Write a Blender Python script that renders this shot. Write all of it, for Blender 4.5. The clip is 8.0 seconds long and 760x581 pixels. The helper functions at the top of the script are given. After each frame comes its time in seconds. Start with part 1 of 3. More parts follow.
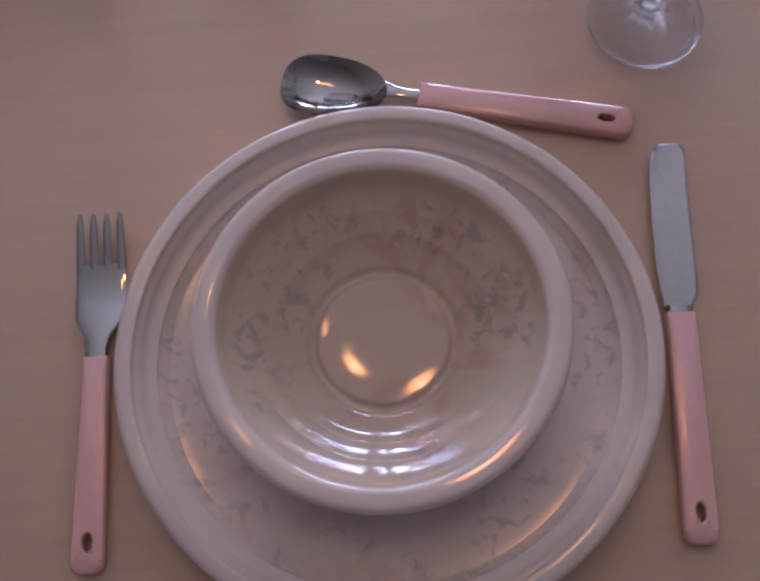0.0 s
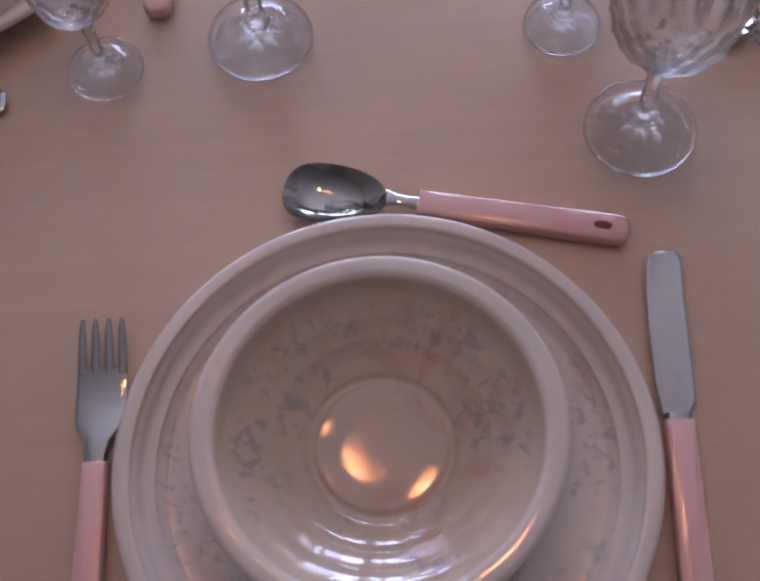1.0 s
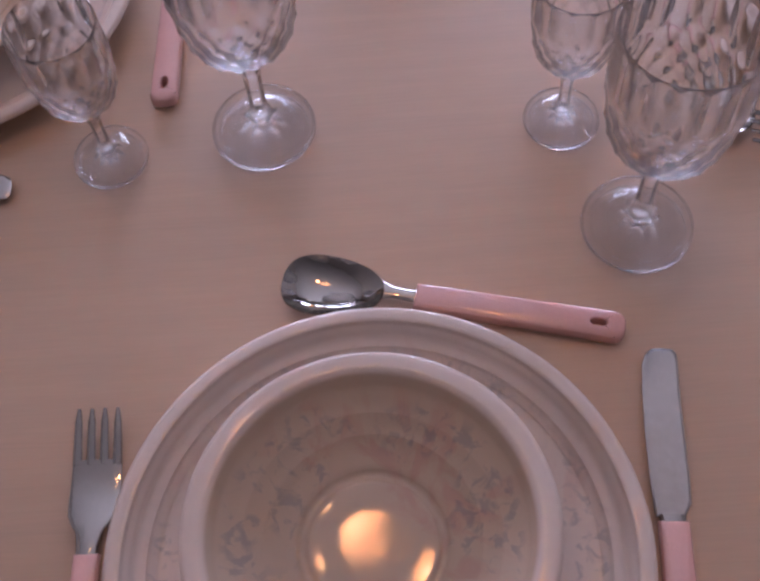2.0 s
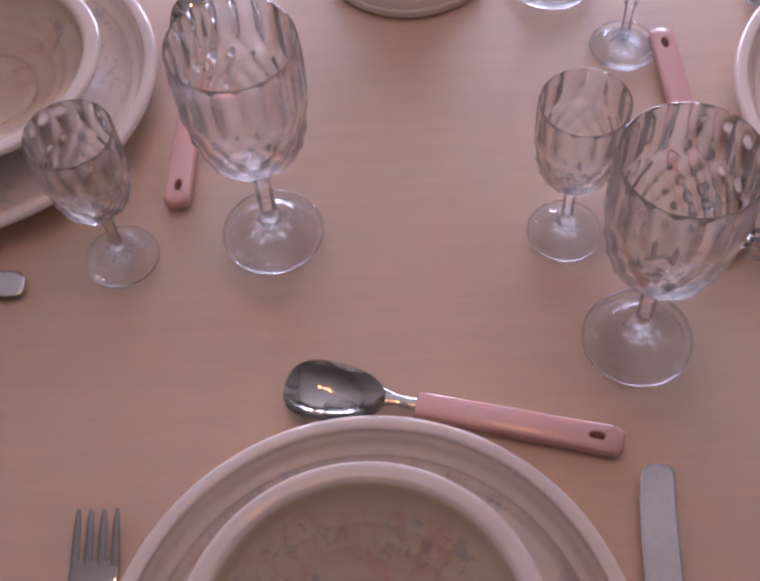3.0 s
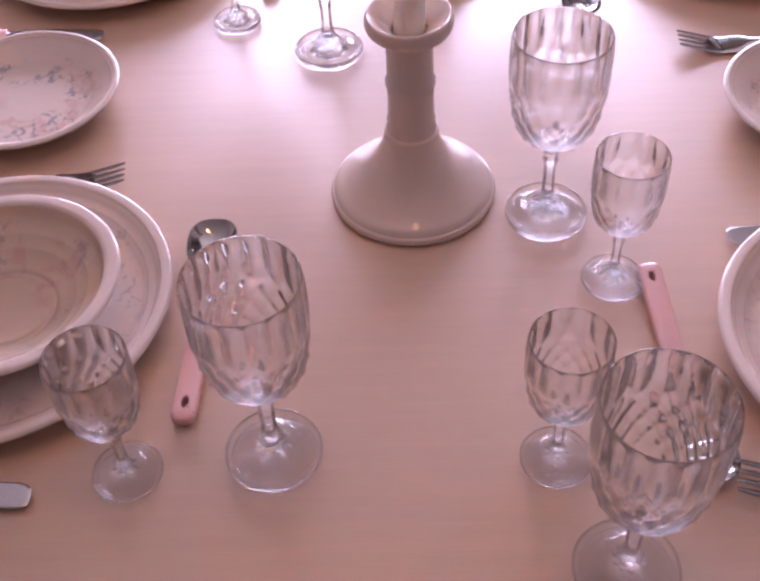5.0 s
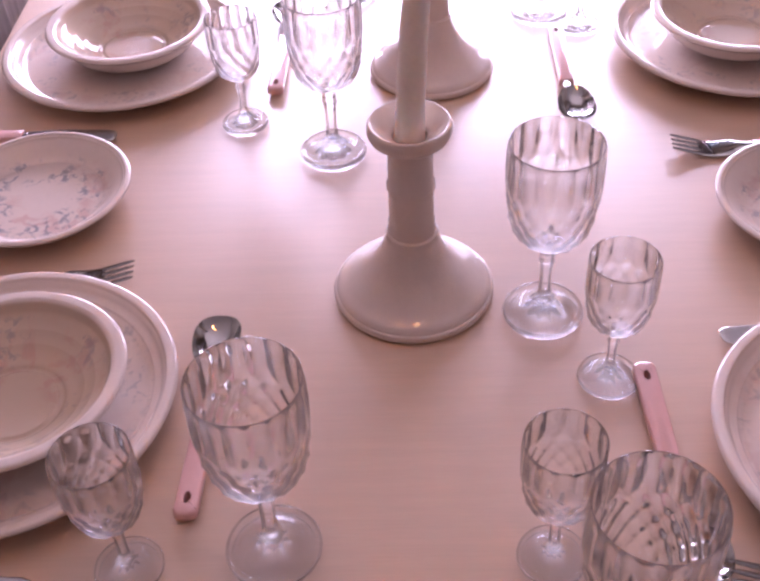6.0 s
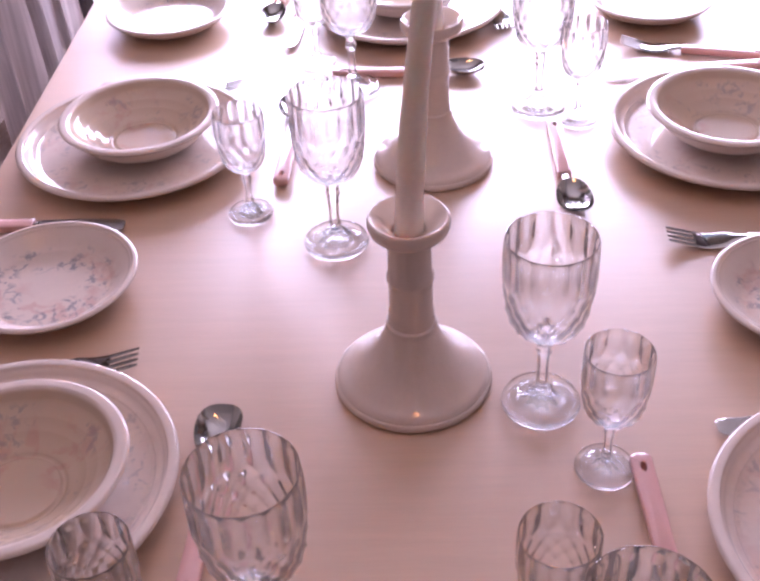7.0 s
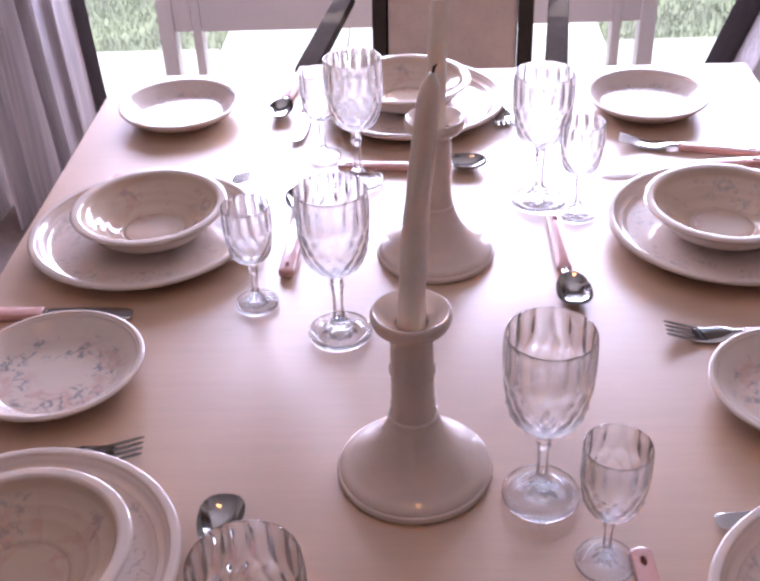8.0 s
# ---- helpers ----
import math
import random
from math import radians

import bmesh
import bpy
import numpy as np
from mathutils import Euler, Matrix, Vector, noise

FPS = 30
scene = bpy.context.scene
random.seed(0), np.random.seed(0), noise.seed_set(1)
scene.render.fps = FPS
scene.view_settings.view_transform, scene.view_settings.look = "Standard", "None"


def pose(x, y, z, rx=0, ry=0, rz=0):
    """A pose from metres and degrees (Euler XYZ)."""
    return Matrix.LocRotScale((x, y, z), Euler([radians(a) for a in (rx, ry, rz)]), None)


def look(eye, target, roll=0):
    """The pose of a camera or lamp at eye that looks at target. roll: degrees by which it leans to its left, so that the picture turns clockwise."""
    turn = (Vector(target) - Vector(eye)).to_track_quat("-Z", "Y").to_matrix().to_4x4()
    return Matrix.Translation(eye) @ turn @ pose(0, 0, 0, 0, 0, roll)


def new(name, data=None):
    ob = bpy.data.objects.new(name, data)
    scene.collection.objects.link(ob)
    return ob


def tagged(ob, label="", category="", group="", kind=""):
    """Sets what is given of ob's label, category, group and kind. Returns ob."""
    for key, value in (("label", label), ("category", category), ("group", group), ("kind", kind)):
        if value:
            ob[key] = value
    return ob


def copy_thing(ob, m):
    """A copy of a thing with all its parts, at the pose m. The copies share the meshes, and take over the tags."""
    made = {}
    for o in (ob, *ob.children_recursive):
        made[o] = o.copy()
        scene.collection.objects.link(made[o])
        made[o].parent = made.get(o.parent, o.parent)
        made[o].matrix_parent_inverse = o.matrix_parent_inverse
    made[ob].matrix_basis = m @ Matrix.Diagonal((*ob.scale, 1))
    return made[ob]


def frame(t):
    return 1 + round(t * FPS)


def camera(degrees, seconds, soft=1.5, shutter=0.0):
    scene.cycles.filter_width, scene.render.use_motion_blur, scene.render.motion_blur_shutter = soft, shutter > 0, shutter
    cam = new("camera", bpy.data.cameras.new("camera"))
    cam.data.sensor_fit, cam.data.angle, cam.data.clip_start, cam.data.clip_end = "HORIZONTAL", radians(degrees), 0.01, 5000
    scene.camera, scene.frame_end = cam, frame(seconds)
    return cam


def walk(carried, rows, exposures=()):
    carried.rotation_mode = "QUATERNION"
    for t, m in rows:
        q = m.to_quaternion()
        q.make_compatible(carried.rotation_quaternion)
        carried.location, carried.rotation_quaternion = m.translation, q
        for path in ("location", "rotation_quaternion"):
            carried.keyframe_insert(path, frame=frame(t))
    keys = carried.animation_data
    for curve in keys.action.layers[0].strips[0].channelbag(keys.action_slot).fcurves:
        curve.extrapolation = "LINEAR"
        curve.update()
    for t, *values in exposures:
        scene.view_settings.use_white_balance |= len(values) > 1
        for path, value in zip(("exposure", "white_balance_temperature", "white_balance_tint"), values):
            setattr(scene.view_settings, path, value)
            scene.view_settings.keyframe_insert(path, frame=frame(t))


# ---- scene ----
cam = camera(39.6, 8.0, soft=2.8)
walk(cam, [
    (0, look((0.0054, -0.1464, 0.5073), (-0.0014, 0.0372, 0), -6.75)),
    (0.5, look((0.0087, -0.1475, 0.5093), (0.0015, 0.0645, 0), -6.83)),
    (1, look((0.0113, -0.1410, 0.5135), (0.0032, 0.0966, 0), -6.42)),
    (2.5, look((0.0260, -0.1193, 0.5317), (0.0097, 0.1847, 0), -5.91)),
    (3, look((0.0280, -0.1159, 0.5395), (0.0088, 0.2246, 0), -5.18)),
    (3.5, look((0.0260, -0.1132, 0.5475), (0.0092, 0.2638, 0), -4.32)),
    (4, look((0.0309, -0.1140, 0.5544), (0.0154, 0.3114, 0), -3.53)),
    (4.5, look((0.0350, -0.1133, 0.5629), (0.0134, 0.3601, 0), -3.55)),
    (6, look((0.0424, -0.1218, 0.5952), (0.0088, 0.5176, 0), -3.25)),
    (6.5, look((0.0456, -0.1246, 0.5988), (0.0068, 0.5736, 0), -3.22)),
    (7, look((0.0493, -0.1280, 0.6109), (0.0059, 0.6374, 0), -3.09)),
    (7.5, look((0.0518, -0.1326, 0.6206), (0.0050, 0.7030, 0), -2.66)),
    (8, look((0.0500, -0.1381, 0.6263), (-0.0011, 0.7904, 0), -2.53)),
], exposures=[(0.0, 0.60, 5200, 9), (1.0, 0.66, 5270, 11), (2.5, 0.77, 5600, 18), (3.0, 0.85, 5740, 19), (3.5, 0.91, 5880, 26), (4.0, 0.86, 5980, 29), (4.5, 0.93, 6060, 34), (6.5, 1.03, 6000, 34), (7.0, 1.01, 5920, 29), (7.5, 0.74, 5830, 21), (8.0, 0.79, 5720, 18)])

# ---- world, sun and window light ----
FLOOR, CEIL = -0.74, 1.68
world = bpy.data.worlds.new("sky")
scene.world = world
world.use_nodes = True
wn = world.node_tree
sky = wn.nodes.new("ShaderNodeTexSky")
sky.sky_type, sky.sun_disc = "NISHITA", False
sky.sun_elevation, sky.sun_rotation = radians(55), radians(29)
wn.links.new(sky.outputs[0], wn.nodes["Background"].inputs[0])
wn.nodes["Background"].inputs[1].default_value = 0.07

sun = new("sun", bpy.data.lights.new("sun", "SUN"))
sun.data.energy, sun.data.angle, sun.data.color = 5.0, radians(0.6), (1, 0.95, 0.87)
sun.matrix_world = look((2.5, 4.5, 7.5), (0, 0, 0))


def window_light(x, width):
    lamp = new("window_light", bpy.data.lights.new("window_light", "AREA"))
    lamp.data.shape, lamp.data.size, lamp.data.size_y = "RECTANGLE", width, 0.58
    lamp.data.energy, lamp.data.color = 25, (0.85, 0.81, 1.0)
    lamp.matrix_world = look((x, 2.36, 0.49), (x, 1.0, 0.49))


window_light(-0.52, 0.98)
window_light(0.52, 0.98)


# ---- materials ----
def material(name, color, rough=0.5, metal=0.0, vary=0.0, scale=20.0, bump=0.0, bump_scale=200.0, stretch=(1, 1, 1), coat=0.0):
    """A surface with soft colour variation at two scales and a fine relief."""
    m = bpy.data.materials.new(name)
    m.use_nodes = True
    n, l = m.node_tree.nodes, m.node_tree.links
    b = n["Principled BSDF"]
    b.inputs["Base Color"].default_value = (*color, 1)
    b.inputs["Roughness"].default_value, b.inputs["Metallic"].default_value = rough, metal
    b.inputs["Coat Weight"].default_value = coat
    b.inputs["Coat Roughness"].default_value = 0.08
    tc = n.new("ShaderNodeTexCoord")
    mp = n.new("ShaderNodeMapping")
    mp.inputs["Scale"].default_value = stretch
    l.new(tc.outputs["Object"], mp.inputs["Vector"])
    if vary:
        a, c = n.new("ShaderNodeTexNoise"), n.new("ShaderNodeTexNoise")
        a.inputs["Scale"].default_value, c.inputs["Scale"].default_value = scale, scale * 9
        a.inputs["Detail"].default_value = c.inputs["Detail"].default_value = 4
        add = n.new("ShaderNodeMath")
        add.operation = "ADD"
        ramp = n.new("ShaderNodeMapRange")
        ramp.inputs["From Min"].default_value, ramp.inputs["From Max"].default_value = 0.6, 1.4
        ramp.inputs["To Min"].default_value, ramp.inputs["To Max"].default_value = 1 - vary, 1 + vary
        mul = n.new("ShaderNodeVectorMath")
        mul.operation = "SCALE"
        mul.inputs[0].default_value = color
        for q in (a, c):
            l.new(mp.outputs[0], q.inputs["Vector"])
        l.new(a.outputs["Fac"], add.inputs[0])
        l.new(c.outputs["Fac"], add.inputs[1])
        l.new(add.outputs[0], ramp.inputs["Value"])
        l.new(ramp.outputs[0], mul.inputs["Scale"])
        l.new(mul.outputs[0], b.inputs["Base Color"])
    if bump:
        t, u = n.new("ShaderNodeTexNoise"), n.new("ShaderNodeBump")
        t.inputs["Scale"].default_value = bump_scale
        u.inputs["Strength"].default_value, u.inputs["Distance"].default_value = bump, 0.001
        l.new(mp.outputs[0], t.inputs["Vector"])
        l.new(t.outputs["Fac"], u.inputs["Height"])
        l.new(u.outputs[0], b.inputs["Normal"])
    return m


def china_material(name, inner, outer, seed, amount, pink, rough, inner_tan=None):
    """Glazed cream stoneware with a printed ring of grey-blue leaves and faded pink flowers between two radii."""
    m = material(name, CHINA, rough, 0, 0.03, 25, 0.02, 60)
    n, l = m.node_tree.nodes, m.node_tree.links
    b = n["Principled BSDF"]
    old = b.inputs["Base Color"].links[0].from_socket
    tc = n.new("ShaderNodeTexCoord")
    sep, rad = n.new("ShaderNodeSeparateXYZ"), n.new("ShaderNodeVectorMath")
    flat = n.new("ShaderNodeVectorMath")
    flat.operation, rad.operation = "MULTIPLY", "LENGTH"
    flat.inputs[1].default_value = (1, 1, 0)
    l.new(tc.outputs["Object"], flat.inputs[0])
    l.new(flat.outputs[0], rad.inputs[0])
    l.new(tc.outputs["Object"], sep.inputs[0])

    def ring(lo, hi, soft):
        up, down, mul = n.new("ShaderNodeMapRange"), n.new("ShaderNodeMapRange"), n.new("ShaderNodeMath")
        mul.operation = "MULTIPLY"
        for q, p0, p1 in ((up, lo - soft, lo), (down, hi + soft, hi)):
            q.inputs["From Min"].default_value, q.inputs["From Max"].default_value = p0, p1
            l.new(rad.outputs["Value"], q.inputs["Value"])
        l.new(up.outputs[0], mul.inputs[0])
        l.new(down.outputs[0], mul.inputs[1])
        # only the upper side carries the print
        top = n.new("ShaderNodeMath")
        top.operation = "GREATER_THAN"
        geo = n.new("ShaderNodeSeparateXYZ")
        l.new(tc.outputs["Normal"], geo.inputs[0])
        l.new(geo.outputs["Z"], top.inputs[0])
        top.inputs[1].default_value = 0.1
        m2 = n.new("ShaderNodeMath")
        m2.operation = "MULTIPLY"
        l.new(mul.outputs[0], m2.inputs[0])
        l.new(top.outputs[0], m2.inputs[1])
        return m2.outputs[0]

    def layer(base, color, scale, threshold, w, fac_ring, strength):
        t, g = n.new("ShaderNodeTexNoise"), n.new("ShaderNodeTexNoise")
        t.noise_dimensions = g.noise_dimensions = "4D"
        t.inputs["Scale"].default_value, t.inputs["Detail"].default_value = scale, 3
        t.inputs["Distortion"].default_value = 1.2
        g.inputs["Scale"].default_value, g.inputs["Detail"].default_value = scale * 0.28, 1
        t.inputs["W"].default_value, g.inputs["W"].default_value = w, w + 7
        s, s2 = n.new("ShaderNodeMapRange"), n.new("ShaderNodeMapRange")
        s.inputs["From Min"].default_value, s.inputs["From Max"].default_value = threshold, threshold + 0.11
        s2.inputs["From Min"].default_value, s2.inputs["From Max"].default_value = 0.44, 0.54
        a, c, d = n.new("ShaderNodeMath"), n.new("ShaderNodeMath"), n.new("ShaderNodeMath")
        a.operation = c.operation = d.operation = "MULTIPLY"
        d.inputs[1].default_value = strength
        l.new(flat.outputs[0], t.inputs["Vector"])
        l.new(flat.outputs[0], g.inputs["Vector"])
        l.new(t.outputs["Fac"], s.inputs["Value"])
        l.new(g.outputs["Fac"], s2.inputs["Value"])
        l.new(s.outputs[0], a.inputs[0])
        l.new(s2.outputs[0], a.inputs[1])
        l.new(a.outputs[0], c.inputs[0])
        l.new(fac_ring, c.inputs[1])
        l.new(c.outputs[0], d.inputs[0])
        mix = n.new("ShaderNodeMix")
        mix.data_type = "RGBA"
        l.new(d.outputs[0], mix.inputs["Factor"])
        l.new(base, mix.inputs["A"])
        mix.inputs["B"].default_value = (*color, 1)
        return mix.outputs["Result"]

    r = ring(inner, outer, 0.006)
    if inner_tan:
        # a darker tan fills the inside up to the lip
        fill = n.new("ShaderNodeMix")
        fill.data_type = "RGBA"
        l.new(ring(-1.0, inner_tan, 0.002), fill.inputs["Factor"])
        l.new(old, fill.inputs["A"])
        fill.inputs["B"].default_value = (0.60, 0.475, 0.355, 1)
        old = fill.outputs["Result"]
    col = layer(old, (0.52, 0.23, 0.19), 42, 0.50, seed, ring(0.026, outer, 0.01), pink)
    col = layer(col, (0.20, 0.22, 0.25), 115, 0.51, seed + 3, r, amount * 0.9)
    l.new(col, b.inputs["Base Color"])
    return m


def glass_material(name, clear):
    """Clear lead crystal; part of the light passes straight on, so that its shadow stays pale."""
    m = bpy.data.materials.new(name)
    m.use_nodes = True
    n, l = m.node_tree.nodes, m.node_tree.links
    g, t, mix = n.new("ShaderNodeBsdfGlass"), n.new("ShaderNodeBsdfTransparent"), n.new("ShaderNodeMixShader")
    g.inputs["IOR"].default_value, g.inputs["Roughness"].default_value = 1.5, 0.0
    g.inputs["Color"].default_value = (0.98, 0.98, 0.98, 1)
    mix.inputs[0].default_value = clear
    l.new(g.outputs[0], mix.inputs[1])
    l.new(t.outputs[0], mix.inputs[2])
    l.new(mix.outputs[0], n["Material Output"].inputs["Surface"])
    return m


CHINA = (0.70, 0.595, 0.51)
TABLE = material("beech_laminate", (0.60, 0.412, 0.270), 0.42, 0, 0.06, 7, 0.06, 90, (0.6, 14, 1), 0.9)
TABLE.node_tree.nodes["Principled BSDF"].inputs["Coat Roughness"].default_value = 0.45
TABLE.node_tree.nodes["Principled BSDF"].inputs["Coat IOR"].default_value = 1.65
PLATE = china_material("dinner_plate_china", 0.080, 0.110, 1.0, 0.42, 0.18, 0.12)
BOWL = china_material("bowl_china", 0.041, 0.068, 12.4, 0.46, 0.34, 0.06, 0.0765)
SIDE = china_material("side_plate_china", 0.030, 0.060, 9.0, 0.8, 0.36, 0.16)
PLAIN = material("candlestick_china", CHINA, 0.10, 0, 0.03, 25, 0.05, 60)
WAX = material("candle_wax", (0.88, 0.77, 0.66), 0.45, 0, 0.05, 30, 0.1, 120)
WAX.node_tree.nodes["Principled BSDF"].inputs["Subsurface Weight"].default_value = 1.0
WAX.node_tree.nodes["Principled BSDF"].inputs["Subsurface Radius"].default_value = (0.018, 0.013, 0.010)
WICK = material("burnt_wick", (0.02, 0.017, 0.015), 0.9, 0, 0.3, 300)
PINK = material("pink_plastic", (0.72, 0.42, 0.365), 0.2, 0, 0.04, 60, 0.05, 300, (1, 1, 1), 0.4)
STEEL = material("polished_steel", (0.40, 0.385, 0.355), 0.07, 1, 0.05, 60, 0.06, 300)
SATIN = material("satin_steel", (0.45, 0.43, 0.405), 0.2, 1, 0.10, 25, 0.05, 300)
CRYSTAL = glass_material("cut_crystal", 0.13)
FOOTGLASS = glass_material("clear_foot_glass", 0.28)
PANE = glass_material("window_glass", 0.85)
WALLP = material("wall_paint", (0.42, 0.37, 0.32), 0.85, 0, 0.05, 3, 0.2, 160)
CEILP = material("ceiling_paint", (0.62, 0.58, 0.54), 0.9, 0, 0.03, 3, 0.15, 120)
CARPET = material("carpet", (0.34, 0.26, 0.23), 0.95, 0, 0.25, 14, 0.8, 500)
FRAME = material("dark_frame", (0.09, 0.075, 0.07), 0.45, 0, 0.15, 25, 0.1, 120)
# upright streaks put light and shade of the folds into the colour
CURTAIN = material("curtain_cloth", (0.80, 0.76, 0.78), 0.9, 0, 0.60, 16, 0.3, 900, (1, 0.4, 0.012))
cn, cl = CURTAIN.node_tree.nodes, CURTAIN.node_tree.links
thin, blend = cn.new("ShaderNodeBsdfTranslucent"), cn.new("ShaderNodeMixShader")
thin.inputs["Color"].default_value = (0.82, 0.77, 0.79, 1)
blend.inputs[0].default_value = 0.45
cl.new(cn["Principled BSDF"].outputs[0], blend.inputs[1])
cl.new(thin.outputs[0], blend.inputs[2])
cl.new(blend.outputs[0], cn["Material Output"].inputs["Surface"])
# shade on the curtain's turned edge, put into the cloth colour
EDGE_SHADE = material("shaded_edge_cloth", (0.07, 0.06, 0.065), 0.9, 0, 0.15, 40, 0.3, 900)
CHAIRWOOD = material("dark_chair_wood", (0.055, 0.045, 0.038), 0.7, 0, 0.2, 30, 0.1, 90, (1, 1, 0.2))
CHAIRWOOD.node_tree.nodes["Principled BSDF"].inputs["Specular IOR Level"].default_value = 0.0
BROWN = material("brown_upholstery", (0.62, 0.50, 0.42), 0.9, 0, 0.12, 30, 0.4, 600)
PAVING = material("pale_paving", (0.76, 0.75, 0.72), 0.85, 0, 0.1, 6, 0.4, 120)
PAINT = material("white_frame_paint", (0.66, 0.62, 0.61), 0.4, 0, 0.04, 12, 0.1, 90)
GRASS = material("grass", (0.30, 0.35, 0.20), 0.9, 0, 0.6, 4, 0.8, 300)
LEAF = material("hedge_leaf", (0.07, 0.11, 0.05), 0.6, 0, 0.4, 30)
LAMPMETAL = material("lamp_brass", (0.45, 0.32, 0.16), 0.3, 1, 0.08, 60)


def glow_material(name, color, strength):
    m = bpy.data.materials.new(name)
    m.use_nodes = True
    b = m.node_tree.nodes["Principled BSDF"]
    b.inputs["Base Color"].default_value = (0.8, 0.5, 0.3, 1)
    b.inputs["Emission Color"].default_value = (*color, 1)
    b.inputs["Emission Strength"].default_value = strength
    return m


SHADE = glow_material("glowing_amber_shade", (1.0, 0.48, 0.16), 4.8)
BULB = glow_material("lit_bulb", (1.0, 0.66, 0.30), 24)


# ---- mesh helpers ----
def part(name, bm, mat, parent=None, label="", smooth=True):
    """Links a bmesh as one mesh object under a thing or under a part."""
    me = bpy.data.meshes.new(name)
    bmesh.ops.recalc_face_normals(bm, faces=bm.faces)
    bm.to_mesh(me)
    bm.free()
    if smooth:
        me.shade_smooth()
        me.set_sharp_from_angle(angle=radians(38))
    me.materials.append(mat)
    ob = new(name, me)
    ob.parent = parent
    if label:
        ob["label"] = label
    return ob


def box(bm, x0, y0, z0, x1, y1, z1, bevel=0.0, m=None):
    got = bmesh.ops.create_cube(bm, size=1)["verts"]
    for v in got:
        v.co = Vector(((x0 + x1) / 2 + v.co.x * (x1 - x0), (y0 + y1) / 2 + v.co.y * (y1 - y0), (z0 + z1) / 2 + v.co.z * (z1 - z0)))
        if m:
            v.co = m @ v.co
    if bevel:
        edges = list({e for v in got for e in v.link_edges})
        bmesh.ops.bevel(bm, geom=edges, offset=bevel, segments=2, profile=0.6, affect="EDGES")
    return bm


def rings_mesh(rings, closed_rings=False, cap=True):
    """A skin over rings of points; closed_rings joins the last ring to the first."""
    bm = bmesh.new()
    vs = [[bm.verts.new(p) for p in ring] for ring in rings]
    n = len(vs[0])
    pairs = list(zip(vs, vs[1:])) + ([(vs[-1], vs[0])] if closed_rings else [])
    for a, b in pairs:
        for i in range(n):
            bm.faces.new((a[i], a[(i + 1) % n], b[(i + 1) % n], b[i]))
    if cap and not closed_rings:
        bm.faces.new(vs[0][::-1])
        bm.faces.new(vs[-1])
    return bm


def smooth_profile(points, steps=5):
    """A Catmull-Rom line through (r, z) points."""
    pts = [points[0], *points, points[-1]]
    out = []
    for a, b, c, d in zip(pts, pts[1:], pts[2:], pts[3:]):
        for k in range(steps):
            t = k / steps
            out.append(tuple(0.5 * (2 * q + (r - p) * t + (2 * p - 5 * q + 4 * r - s) * t * t + (3 * q - p - 3 * r + s) * t ** 3) for p, q, r, s in zip(a, b, c, d)))
    return out + [points[-1]]


def lathe(profile, seg=96, wobble=None):
    """Turns (r, z) points round the z axis; r of nearly 0 closes the ends."""
    rings = []
    for k, (r, z) in enumerate(profile):
        ring = []
        for i in range(seg):
            a = 2 * math.pi * i / seg
            rr = max(r, 0.0003) + (wobble(a, r, z) if wobble else 0)
            ring.append((rr * math.cos(a), rr * math.sin(a), z))
        rings.append(ring)
    return rings_mesh(rings)


def bar(bm, a, b, r0, r1, seg=10):
    """A tapered round bar from a to b."""
    a, b = Vector(a), Vector(b)
    q = (b - a).to_track_quat("Z", "Y").to_matrix()
    rows = []
    for p, r in ((a, r0), (b, r1)):
        rows.append([bm.verts.new(p + q @ Vector((r * math.cos(2 * math.pi * i / seg), r * math.sin(2 * math.pi * i / seg), 0))) for i in range(seg)])
    for i in range(seg):
        bm.faces.new((rows[0][i], rows[0][(i + 1) % seg], rows[1][(i + 1) % seg], rows[1][i]))
    bm.faces.new(rows[0][::-1])
    bm.faces.new(rows[1])
    return bm


def thing(name, m, label, category, group="", kind=""):
    ob = new(name)
    ob.matrix_world = m
    ob.empty_display_size = 0.02
    return tagged(ob, label, category, group, kind)


def solid(name, bm, mat, label, category="", kind="structure", smooth=False):
    return tagged(part(name, bm, mat, None, "", smooth), label, category, "", kind)


# ---- the room ----
X0, X1, Y0, YW = -1.75, 1.85, -3.2, 2.42
solid("floor", box(bmesh.new(), X0, Y0, FLOOR - 0.1, X1, YW + 0.2, FLOOR, 0), CARPET, "brown wool carpet on the dining room floor", "floor")
solid("ceiling", box(bmesh.new(), X0, Y0, CEIL, X1, YW + 0.2, CEIL + 0.12), CEILP, "plain off-white painted ceiling over the table", "ceiling")
solid("wall_west", box(bmesh.new(), X0 - 0.15, Y0 - 0.15, FLOOR - 0.1, X0, YW + 0.2, CEIL + 0.12), WALLP, "plain beige painted side wall of the room", "wall")
solid("wall_east", box(bmesh.new(), X1, Y0 - 0.15, FLOOR - 0.1, X1 + 0.15, YW + 0.2, CEIL + 0.12), WALLP, "plain beige painted side wall of the room", "wall")
solid("wall_south", box(bmesh.new(), X0, Y0 - 0.15, FLOOR - 0.1, X1, Y0, CEIL + 0.12), WALLP, "plain beige painted wall behind the table end", "wall")
OX0, OX1, OZ1 = -1.20, 1.20, 1.28
bm = bmesh.new()
box(bm, X0, YW, FLOOR, OX0, YW + 0.2, CEIL)
box(bm, OX1, YW, FLOOR, X1, YW + 0.2, CEIL)
box(bm, OX0, YW, OZ1, OX1, YW + 0.2, CEIL)
